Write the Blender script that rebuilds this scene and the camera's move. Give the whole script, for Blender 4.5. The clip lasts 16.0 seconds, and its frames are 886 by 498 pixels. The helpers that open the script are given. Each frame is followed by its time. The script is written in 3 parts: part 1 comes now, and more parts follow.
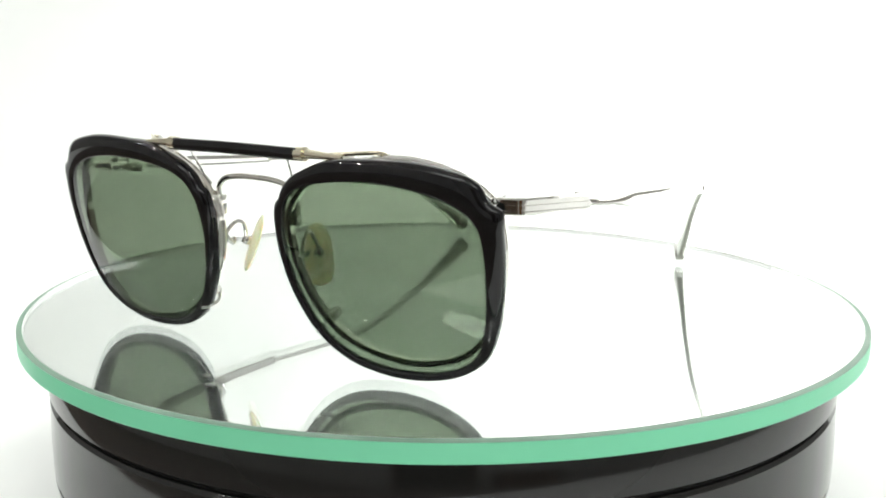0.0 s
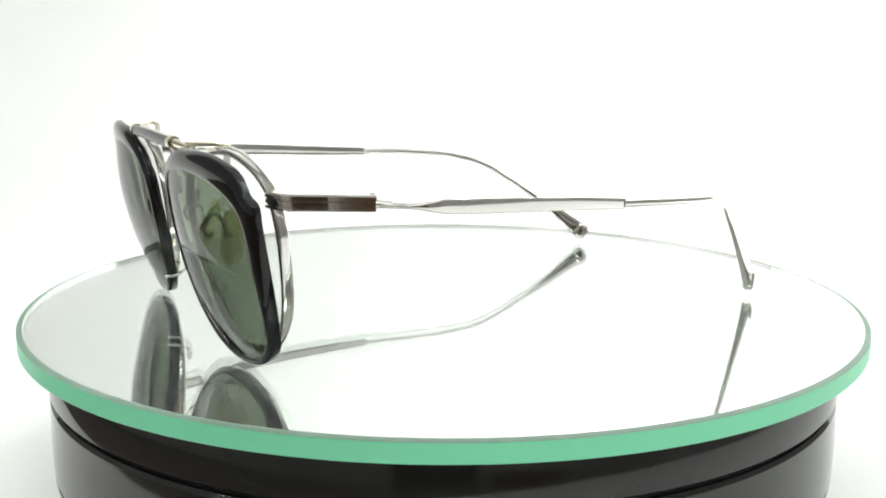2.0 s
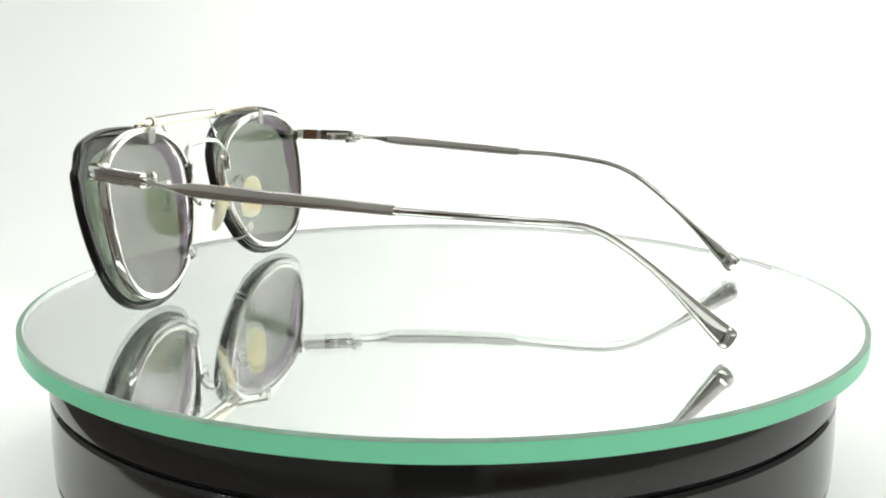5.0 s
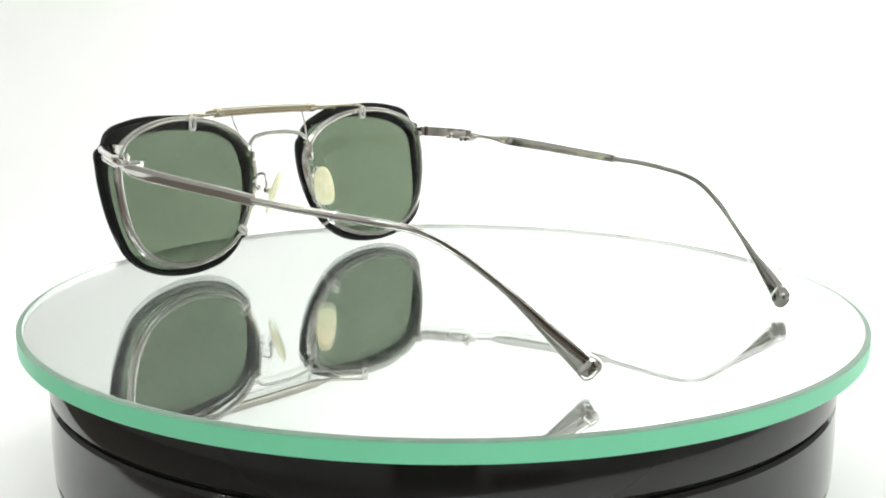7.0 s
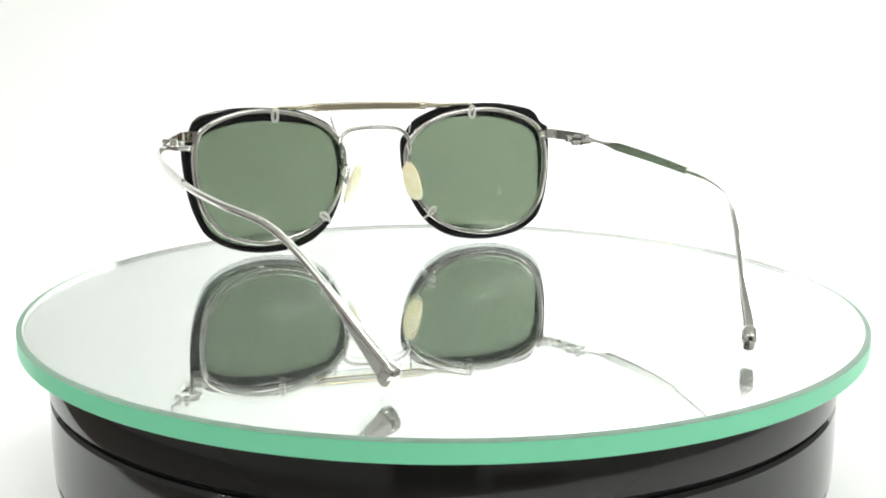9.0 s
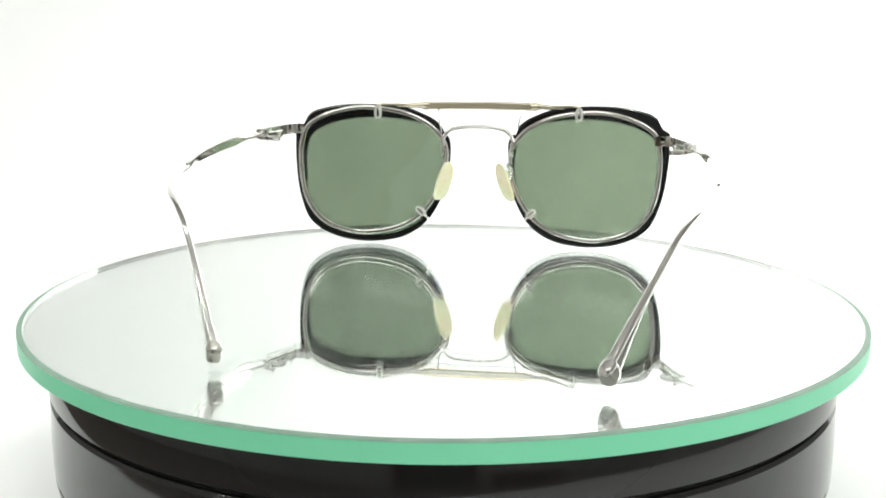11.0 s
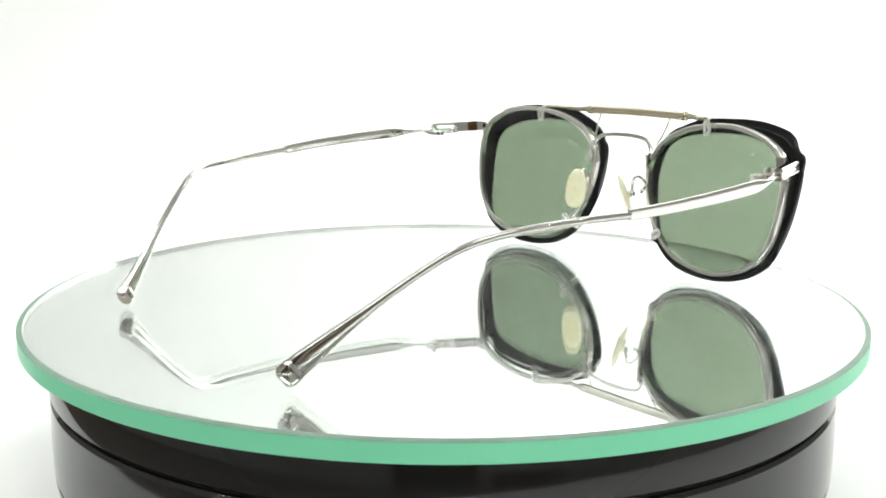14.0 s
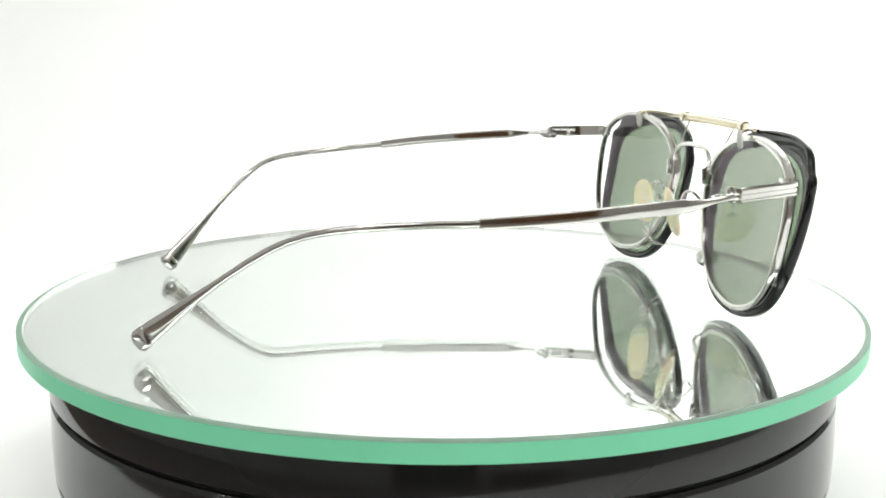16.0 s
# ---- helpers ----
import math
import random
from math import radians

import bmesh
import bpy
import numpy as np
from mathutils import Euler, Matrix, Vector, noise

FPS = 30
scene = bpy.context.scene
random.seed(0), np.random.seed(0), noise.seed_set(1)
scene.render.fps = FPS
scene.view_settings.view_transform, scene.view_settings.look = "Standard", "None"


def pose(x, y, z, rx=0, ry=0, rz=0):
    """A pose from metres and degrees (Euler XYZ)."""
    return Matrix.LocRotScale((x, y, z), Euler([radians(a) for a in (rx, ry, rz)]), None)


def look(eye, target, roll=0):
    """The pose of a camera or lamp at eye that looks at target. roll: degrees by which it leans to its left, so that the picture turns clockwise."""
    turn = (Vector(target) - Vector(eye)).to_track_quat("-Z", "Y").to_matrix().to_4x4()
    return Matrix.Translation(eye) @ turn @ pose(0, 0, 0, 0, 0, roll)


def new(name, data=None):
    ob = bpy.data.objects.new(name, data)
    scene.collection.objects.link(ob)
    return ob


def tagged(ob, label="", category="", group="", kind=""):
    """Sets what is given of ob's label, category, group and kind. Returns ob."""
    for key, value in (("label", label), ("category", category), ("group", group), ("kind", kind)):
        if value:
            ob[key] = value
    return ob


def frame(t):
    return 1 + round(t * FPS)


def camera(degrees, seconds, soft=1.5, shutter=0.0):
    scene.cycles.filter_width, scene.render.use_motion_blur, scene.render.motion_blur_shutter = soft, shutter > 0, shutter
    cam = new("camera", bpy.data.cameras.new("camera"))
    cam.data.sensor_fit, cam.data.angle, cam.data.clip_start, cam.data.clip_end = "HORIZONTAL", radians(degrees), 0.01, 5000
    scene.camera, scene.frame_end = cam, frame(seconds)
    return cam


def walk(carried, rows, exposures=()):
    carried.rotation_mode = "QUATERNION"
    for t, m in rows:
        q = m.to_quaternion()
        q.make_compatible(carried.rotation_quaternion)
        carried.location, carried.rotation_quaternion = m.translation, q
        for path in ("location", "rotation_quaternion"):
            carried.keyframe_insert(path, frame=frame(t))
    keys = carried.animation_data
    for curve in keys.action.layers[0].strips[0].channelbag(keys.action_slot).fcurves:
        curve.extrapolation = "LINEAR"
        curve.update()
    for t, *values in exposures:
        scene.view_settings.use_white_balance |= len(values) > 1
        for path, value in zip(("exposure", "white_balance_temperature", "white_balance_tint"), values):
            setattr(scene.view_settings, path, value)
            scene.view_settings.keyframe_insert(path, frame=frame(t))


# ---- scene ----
# A pair of eyeglasses with a clip-on turns on a mirrored glass turntable.
MM = 0.001
TAU = 2 * math.pi
AXIS = (-0.00019, -0.00041, 0)   # the turntable's axis
cam = camera(45.16, 16.0, soft=1.9)
CAM_POSE = pose(0, -0.29974, 0.07286, 90 - 11.341, 0, 0.08) @ pose(0, 0, 0, 0, 0, 0.249)
# the filming camera darkens its picture a little while the bright paper fills it
walk(cam, [(0.0, CAM_POSE), (16.0, CAM_POSE)],
     [(0.0, 0.24), (2.0, 0.14), (3.5, 0.01), (4.2, -0.02), (7.0, 0.14), (9.0, 0.22), (14.5, 0.23), (16.0, 0.16)])

# ---- world and lights ----
world = bpy.data.worlds.new("world")
scene.world = world
world.use_nodes = True
world.node_tree.nodes["Background"].inputs[0].default_value = (0.9, 0.95, 1.0, 1)
world.node_tree.nodes["Background"].inputs[1].default_value = 0.3

CEILING_Z = 1.75
FLOOR_Z = -0.80
TABLE_Z = -0.052
# small ceiling spotlights: place, what they are turned to, watts
SPOTS = [((-1.30, 0.15, 1.20), (-0.1, -0.1, 0), 1.2), ((-1.30, -0.15, 1.20), (-0.1, -0.1, 0), 1.2), ((-1.30, -0.45, 1.20), (-0.1, -0.1, 0), 1.2),
         ((1.25, -0.45, 1.35), (0, 0.0, 0), 1.6), ((1.25, -0.80, 1.35), (0, 0.0, 0), 1.6), ((1.25, -1.15, 1.35), (0, 0.0, 0), 1.6),
         ((-0.40, -0.25, 1.45), (-0.1, 0.0, 0), 1.0), ((0.0, -0.25, 1.45), (0.0, 0.0, 0), 1.0), ((0.40, -0.25, 1.45), (0.1, 0.0, 0), 1.0),
         ((-0.90, -0.95, 1.55), (0, 0, 0), 0.9), ((-0.30, -0.95, 1.55), (0, 0, 0), 0.9), ((0.30, -0.95, 1.55), (0, 0, 0), 0.9), ((0.90, -0.95, 1.55), (0, 0, 0), 0.9),
         ((-0.45, -2.05, 1.50), (0, 0, 0), 1.2), ((0.45, -2.05, 1.50), (0, 0, 0), 1.2),
         # these three low ones are added out of view to brighten the backdrop
         ((0.20, 0.30, 0.62), (0.22, 0.66, 0.18), 1.1), ((0.47, 0.30, 0.62), (0.47, 0.66, 0.18), 3.4), ((0.74, 0.30, 0.62), (0.74, 0.66, 0.18), 2.6)]


def spot_lamp(at, aim, watts):
    lamp = bpy.data.lights.new("spot_lamp", "AREA")
    lamp.shape, lamp.size, lamp.energy, lamp.color = "DISK", 0.026, watts, (0.98, 1.0, 0.965)
    ob = new("spot_lamp", lamp)
    m = look(at, aim)
    ob.matrix_world = m @ pose(0, 0, -0.004)
    return m


# two unseen flat ceiling lights added as soft fill on the camera's side of the room
FILL_PANELS = [(-0.75, -1.45), (0.75, -1.45)]
for px, py in FILL_PANELS:
    flat = bpy.data.lights.new("fill_panel_lamp", "AREA")
    flat.shape, flat.size, flat.size_y, flat.energy, flat.color = "RECTANGLE", 1.1, 0.5, 6.5, (0.98, 1.0, 0.975)
    new("fill_panel_lamp", flat).matrix_world = pose(px, py, CEILING_Z - 0.042)

# one narrow spotlight, added out of view to brighten the paper beside the base
TABLE_FILL = ((-0.62, -0.02, 1.05), (-0.24, -0.03, -0.05))
narrow = bpy.data.lights.new("narrow_fill_lamp", "SPOT")
narrow.energy, narrow.spot_size, narrow.spot_blend, narrow.shadow_soft_size, narrow.color = 17.0, radians(26), 0.7, 0.02, (0.98, 1.0, 0.965)
new("narrow_fill_lamp", narrow).matrix_world = look(*TABLE_FILL)


# ---- materials ----
def material(name, color, rough=0.5, metal=0.0, **more):
    m = bpy.data.materials.new(name)
    m.use_nodes = True
    b = m.node_tree.nodes["Principled BSDF"]
    b.inputs["Base Color"].default_value = (*color, 1)
    b.inputs["Roughness"].default_value = rough
    b.inputs["Metallic"].default_value = metal
    for key, value in more.items():
        b.inputs[key.replace("_", " ")].default_value = value
    return m


def vary(m, scale, bump=0.0, rough=None, colors=None, detail=4.0, distance=0.0005, stretch=(1, 1, 1)):
    """Noise in object space: relief, changes of gloss and of colour."""
    nt = m.node_tree
    n, link = nt.nodes, nt.links
    b = n["Principled BSDF"]
    co = n.new("ShaderNodeTexCoord")
    mp = n.new("ShaderNodeMapping")
    mp.inputs["Scale"].default_value = stretch
    link.new(co.outputs["Object"], mp.inputs["Vector"])
    tex = n.new("ShaderNodeTexNoise")
    tex.inputs["Scale"].default_value, tex.inputs["Detail"].default_value = scale, detail
    link.new(mp.outputs[0], tex.inputs["Vector"])
    if bump:
        bp = n.new("ShaderNodeBump")
        bp.inputs["Strength"].default_value, bp.inputs["Distance"].default_value = bump, distance
        link.new(tex.outputs["Fac"], bp.inputs["Height"])
        link.new(bp.outputs[0], b.inputs["Normal"])
    if rough:
        r = n.new("ShaderNodeMapRange")
        r.inputs["From Min"].default_value, r.inputs["From Max"].default_value = 0.3, 0.7
        r.inputs["To Min"].default_value, r.inputs["To Max"].default_value = rough
        link.new(tex.outputs["Fac"], r.inputs["Value"])
        link.new(r.outputs[0], b.inputs["Roughness"])
    if colors:
        ramp = n.new("ShaderNodeValToRGB")
        ramp.color_ramp.elements[0].position, ramp.color_ramp.elements[1].position = 0.3, 0.7
        for e, c in zip(ramp.color_ramp.elements, colors):
            e.color = (*c, 1)
        link.new(tex.outputs["Fac"], ramp.inputs[0])
        link.new(ramp.outputs[0], b.inputs["Base Color"])
    return m


def clear_glass(name, color, rough=0.0, ior=1.5):
    m = bpy.data.materials.new(name)
    m.use_nodes = True
    nt = m.node_tree
    nt.nodes.remove(nt.nodes["Principled BSDF"])
    g = nt.nodes.new("ShaderNodeBsdfGlass")
    g.inputs["Color"].default_value, g.inputs["Roughness"].default_value, g.inputs["IOR"].default_value = (*color, 1), rough, ior
    nt.links.new(g.outputs[0], nt.nodes["Material Output"].inputs["Surface"])
    return m


def coated_lens(name, color, gloss, least, most, power, ior=1.5):
    """Lens glass under a coating that mirrors little, and more at a slant."""
    m = bpy.data.materials.new(name)
    m.use_nodes = True
    nt = m.node_tree
    nt.nodes.remove(nt.nodes["Principled BSDF"])
    body = nt.nodes.new("ShaderNodeBsdfRefraction")
    body.inputs["Color"].default_value, body.inputs["Roughness"].default_value, body.inputs["IOR"].default_value = (*color, 1), 0.0, ior
    coat = nt.nodes.new("ShaderNodeBsdfGlossy")
    coat.inputs["Color"].default_value, coat.inputs["Roughness"].default_value = (*gloss, 1), 0.0
    slant = nt.nodes.new("ShaderNodeLayerWeight")
    slant.inputs["Blend"].default_value = 0.5
    steep = nt.nodes.new("ShaderNodeMath")
    steep.operation = "POWER"
    steep.inputs[1].default_value = power
    share = nt.nodes.new("ShaderNodeMapRange")
    share.inputs["To Min"].default_value, share.inputs["To Max"].default_value = least, most
    mix = nt.nodes.new("ShaderNodeMixShader")
    link = nt.links.new
    link(slant.outputs["Facing"], steep.inputs[0])
    link(steep.outputs[0], share.inputs["Value"])
    link(share.outputs[0], mix.inputs[0])
    link(body.outputs[0], mix.inputs[1])
    link(coat.outputs[0], mix.inputs[2])
    link(mix.outputs[0], nt.nodes["Material Output"].inputs["Surface"])
    return m


SILVER = vary(material("polished_silver_metal", (0.89, 0.88, 0.85), 0.06, 1.0), 900, 0.03, (0.03, 0.09), distance=0.00005)
GOLD = vary(material("pale_gold_metal", (0.90, 0.83, 0.66), 0.1, 1.0), 900, 0.05, (0.05, 0.14), distance=0.00005)
ACETATE = vary(material("black_acetate", (0.006, 0.006, 0.007), 0.06, IOR=1.48), 250, 0.01, (0.01, 0.03), distance=0.0001)
PAD = vary(material("yellowed_silicone", (0.93, 0.90, 0.66), 0.12, IOR=1.45, Subsurface_Weight=0.25, Subsurface_Scale=0.002, Coat_Weight=0.6), 420, 0.25, (0.1, 0.2), ((0.88, 0.83, 0.52), (0.95, 0.93, 0.74)), distance=0.0004)
PAD_CORE = vary(material("embedded_pad_core", (0.66, 0.63, 0.42), 0.15, IOR=1.45, Coat_Weight=0.6), 500, 0.1, (0.1, 0.2))
TINT = coated_lens("green_lens", (0.408, 0.464, 0.390), (0.93, 0.90, 0.93), 0.02, 0.85, 5.0)
CLEAR = coated_lens("clear_lens", (0.99, 0.99, 0.985), (0.90, 0.78, 0.89), 0.012, 0.46, 2.6, 1.45)
SLEEVE = material("clear_plastic", (0.93, 0.93, 0.89), 0.1, IOR=1.45, Transmission_Weight=0.55)
PANE = clear_glass("plate_glass", (0.988, 0.996, 0.991), 0.0, 1.5)
# silvering with a little white mixed in, a pale haze that lifts its reflections
MIRROR = material("mirror_silvering", (0.95, 0.975, 0.958), 0.0, 0.972)
# near-white, standing in for light that passes through the clear glass edge
INNER = vary(material("pale_ring_for_lit_glass", (0.94, 0.97, 0.95), 0.4, IOR=1.5), 90, 0.0, (0.3, 0.5), ((0.93, 0.965, 0.945), (0.95, 0.975, 0.96)))
EDGE = vary(material("green_glass_edge", (0.25, 0.81, 0.50), 0.35, IOR=1.4), 60, 0.0, (0.32, 0.4), ((0.244, 0.80, 0.49), (0.256, 0.82, 0.51)))
CHAMFER = vary(material("ground_glass_chamfer", (0.20, 0.31, 0.24), 0.5, IOR=1.35), 120, 0.0, (0.45, 0.6), ((0.17, 0.28, 0.21), (0.23, 0.34, 0.27)))
BLACK = vary(material("black_gloss_plastic", (0.017, 0.017, 0.017), 0.08, IOR=1.54), 40, 0.02, (0.05, 0.11), distance=0.0003)
SEAM = material("seam_black", (0.003, 0.003, 0.003), 0.6)
PAPER = vary(material("white_paper", (0.86, 0.87, 0.86), 0.85), 9, 0.55, None, ((0.845, 0.86, 0.85), (0.875, 0.88, 0.87)), detail=3.0, distance=0.006)
PLASTER = vary(material("pale_grey_plaster", (0.76, 0.76, 0.75), 0.85), 12, 0.03, None, ((0.74, 0.74, 0.73), (0.78, 0.78, 0.77)), distance=0.004)
WOOD = vary(material("brown_wood", (0.16, 0.075, 0.03), 0.4), 6, 0.1, (0.3, 0.5), ((0.10, 0.045, 0.018), (0.20, 0.10, 0.045)), stretch=(1, 1, 9))
DARKWOOD = vary(material("dark_stained_wood", (0.075, 0.055, 0.042), 0.4), 6, 0.1, (0.3, 0.5), ((0.055, 0.040, 0.030), (0.10, 0.072, 0.054)), stretch=(9, 1, 1))
FLOORING = vary(material("light_floorboard", (0.36, 0.29, 0.22), 0.45), 5, 0.1, (0.35, 0.6), ((0.31, 0.25, 0.19), (0.41, 0.33, 0.25)), stretch=(1, 8, 1))
WHITE_PAINT = vary(material("white_enamel", (0.8, 0.8, 0.8), 0.35), 50, 0.02, (0.3, 0.4))


# ---- mesh helpers ----
def part(name, bm, mat, parent=None, label="", smooth=40):
    """One mesh object out of a bmesh, under a thing or a part."""
    bmesh.ops.recalc_face_normals(bm, faces=bm.faces)
    me = bpy.data.meshes.new(name)
    bm.to_mesh(me)
    bm.free()
    me.materials.append(mat)
    if smooth:
        me.shade_smooth()
        me.set_sharp_from_angle(angle=radians(smooth))
    ob = new(name, me)
    ob.parent = parent
    if label:
        tagged(ob, label)
    return ob


def spline(points, n, closed=False):
    """n points along a Catmull-Rom curve."""
    pts = [Vector(p) for p in points]
    k = len(pts)
    out = []
    for i in range(n):
        s = i / n * k if closed else i / (n - 1) * (k - 1)
        j = min(int(s), k - 1 if closed else k - 2)
        f = s - j
        if closed:
            a, b, c, d = (pts[(j + o) % k] for o in (-1, 0, 1, 2))
        else:
            b, c = pts[j], pts[j + 1]
            a = pts[j - 1] if j > 0 else 2 * b - c
            d = pts[j + 2] if j + 2 < k else 2 * c - b
        out.append(0.5 * (2 * b + (c - a) * f + (2 * a - 5 * b + 4 * c - d) * f * f + (3 * b - a - 3 * c + d) * f ** 3))
    return out


def bridge_rings(bm, rings, closed=False, caps=True):
    """Quads between rings of vertices."""
    vs = [[bm.verts.new(p) for p in ring] for ring in rings]
    m = len(vs[0])
    for i in range(len(vs) if closed else len(vs) - 1):
        a, b = vs[i], vs[(i + 1) % len(vs)]
        for j in range(m):
            bm.faces.new((a[j], a[(j + 1) % m], b[(j + 1) % m], b[j]))
    if caps and not closed:
        bm.faces.new(vs[0])
        bm.faces.new(vs[-1][::-1])
    return bm


def round_section(w, h, k=14, power=2.0):
    """Points of a superellipse."""
    pts = []
    for i in range(k):
        a = TAU * (i + 0.5) / k
        c, s = math.cos(a), math.sin(a)
        pts.append((w / 2 * math.copysign(abs(c) ** (2 / power), c), h / 2 * math.copysign(abs(s) ** (2 / power), s)))
    return pts


def sweep(bm, path, sections, up=(0, 0, 1), closed=False):
    """Sections (one, or one for each point) along a path. A section's first axis is sideways, its second along up."""
    path = [Vector(p) for p in path]
    n = len(path)
    rings = []
    for i, p in enumerate(path):
        a = path[i - 1] if closed or i > 0 else p
        b = path[(i + 1) % n] if closed or i < n - 1 else p
        t = (b - a).normalized()
        side = t.cross(Vector(up)).normalized()
        top = side.cross(t).normalized()
        sec = sections[i] if isinstance(sections[0][0], (list, tuple)) else sections
        rings.append([(p + side * u + top * v) * MM for u, v in sec])
    return bridge_rings(bm, rings, closed)


def wire(bm, points, radius, n=24, k=10, up=(0, 0, 1), taper=1.0):
    path = spline(points, n)
    secs = [round_section(2 * r, 2 * r, k) for r in (radius * (1 + (taper - 1) * i / (n - 1)) for i in range(n))]
    return sweep(bm, path, secs, up)


def lathe(bm, profile, steps=128, closed=True):
    """A closed profile of (radius, z) in millimetres turned about the z axis."""
    rings = [[(r * MM * math.cos(TAU * i / steps), r * MM * math.sin(TAU * i / steps), z * MM) for r, z in profile] for i in range(steps)]
    return bridge_rings(bm, rings, closed=True)


def ball(bm, centre, radii, turn=(0, 0, 0), segs=16, rings=10, power=2.0):
    m = pose(*[c * MM for c in centre], *turn)
    made = bmesh.ops.create_uvsphere(bm, u_segments=segs, v_segments=rings, radius=1.0)["verts"]
    for v in made:
        v.co = [math.copysign(abs(c) ** (2 / power), c) for c in v.co]
        v.co = m @ Vector([c * r * MM for c, r in zip(v.co, radii)])
    return bm


def block(bm, lo, hi, bevel=0.0, m=None, unit=1.0, segments=2):
    made = bmesh.ops.create_cube(bm, size=1.0)["verts"]
    for v in made:
        v.co = Vector([(l + h) / 2 + c * (h - l) for l, h, c in zip(lo, hi, v.co)]) * unit
    if bevel:
        edges = list({e for v in made for e in v.link_edges})
        made = bmesh.ops.bevel(bm, geom=edges, offset=bevel * unit, segments=segments, affect="EDGES", profile=0.5)["verts"]
    if m:
        for v in made:
            v.co = m @ v.co
    return bm


def disc(bm, radius, z, lower, steps=96, bevel=0.3):
    """A solid round plate in millimetres."""
    return lathe(bm, [(0.01, z), (radius - bevel, z), (radius, z - bevel), (radius, lower), (0.01, lower)], steps)


# ---- the room ----
def slab(name, lo, hi, mat, label, bevel=0.0):
    ob = part(name, block(bmesh.new(), lo, hi, bevel), mat, None, "", smooth=0 if not bevel else 40)
    return tagged(ob, label, kind="structure")


slab("floor", (-2.1, -2.9, FLOOR_Z - 0.1), (2.7, 1.7, FLOOR_Z), FLOORING, "light wooden floor of the studio")
slab("ceiling", (-2.1, -2.9, CEILING_Z), (2.7, 1.7, CEILING_Z + 0.1), PLASTER, "pale grey plastered ceiling")
slab("wall_north", (-2.1, 1.6, FLOOR_Z), (2.7, 1.7, CEILING_Z), PLASTER, "plain pale grey plastered wall")
slab("wall_south", (-2.1, -2.9, FLOOR_Z), (2.7, -2.8, CEILING_Z), PLASTER, "plain pale grey plastered wall")
slab("wall_east", (2.6, -2.8, FLOOR_Z), (2.7, 1.6, CEILING_Z), PLASTER, "plain pale grey plastered wall")
slab("wall_west", (-2.1, -2.8, FLOOR_Z), (-1.95, 1.6, CEILING_Z), PLASTER, "plain pale grey plastered wall")


def build_reflected_door():
    # unseen door, added to give reflections a dark upright strip
    door = new("door_stand_in")
    door.location = (-0.1, -2.8, FLOOR_Z)
    tagged(door, "unseen dark-stained wooden door, closed, added for a dark strip in reflections", "door", kind="structure")
    part("door_leaf", block(bmesh.new(), (-0.42, 0.0, 0.0), (0.42, 0.045, 2.03), 0.004), DARKWOOD, door)
    for lo, hi in (((-0.50, 0, 0), (-0.425, 0.07, 2.11)), ((0.425, 0, 0), (0.50, 0.07, 2.11)), ((-0.425, 0, 2.035), (0.425, 0.07, 2.11))):
        part("door_frame", block(bmesh.new(), lo, hi, 0.005), WOOD, door)


build_reflected_door()


def build_cabinet():
    # unseen cabinet, added so that the polished metal reflects some brown
    cab = new("cabinet")
    cab.location = (0.95, -2.56, FLOOR_Z)
    tagged(cab, "unseen brown wooden cabinet added against the pale grey wall for brown reflections", "cabinet")
    part("body", block(bmesh.new(), (-0.36, -0.22, 0.0), (0.36, 0.2, 1.0), 0.006), WOOD, cab)
    part("top", block(bmesh.new(), (-0.385, -0.23, 1.002), (0.385, 0.235, 1.03), 0.006), WOOD, cab)
    for x in (-0.18, 0.18):
        d = part("door", block(bmesh.new(), (x - 0.17, 0.202, 0.06), (x + 0.17, 0.222, 0.97), 0.004), WOOD, cab)
        part("handle", block(bmesh.new(), (x - 0.06, 0.223, 0.86), (x + 0.06, 0.245, 0.875), 0.004), DARKWOOD, d)


build_cabinet()


def build_table():
    table = new("table")
    table.location = (0, 0.1, FLOOR_Z)
    tagged(table, "dark-stained wooden table partly covered by white paper", "table")
    top = TABLE_Z - 0.003 - FLOOR_Z
    part("tabletop", block(bmesh.new(), (-0.9, -0.62, top - 0.03), (0.9, 0.75, top), 0.004), DARKWOOD, table)
    for x in (-0.82, 0.82):
        for y in (-0.54, 0.67):
            part("leg", block(bmesh.new(), (x - 0.025, y - 0.025, 0), (x + 0.025, y + 0.025, top - 0.031), 0.004), DARKWOOD, table)


build_table()


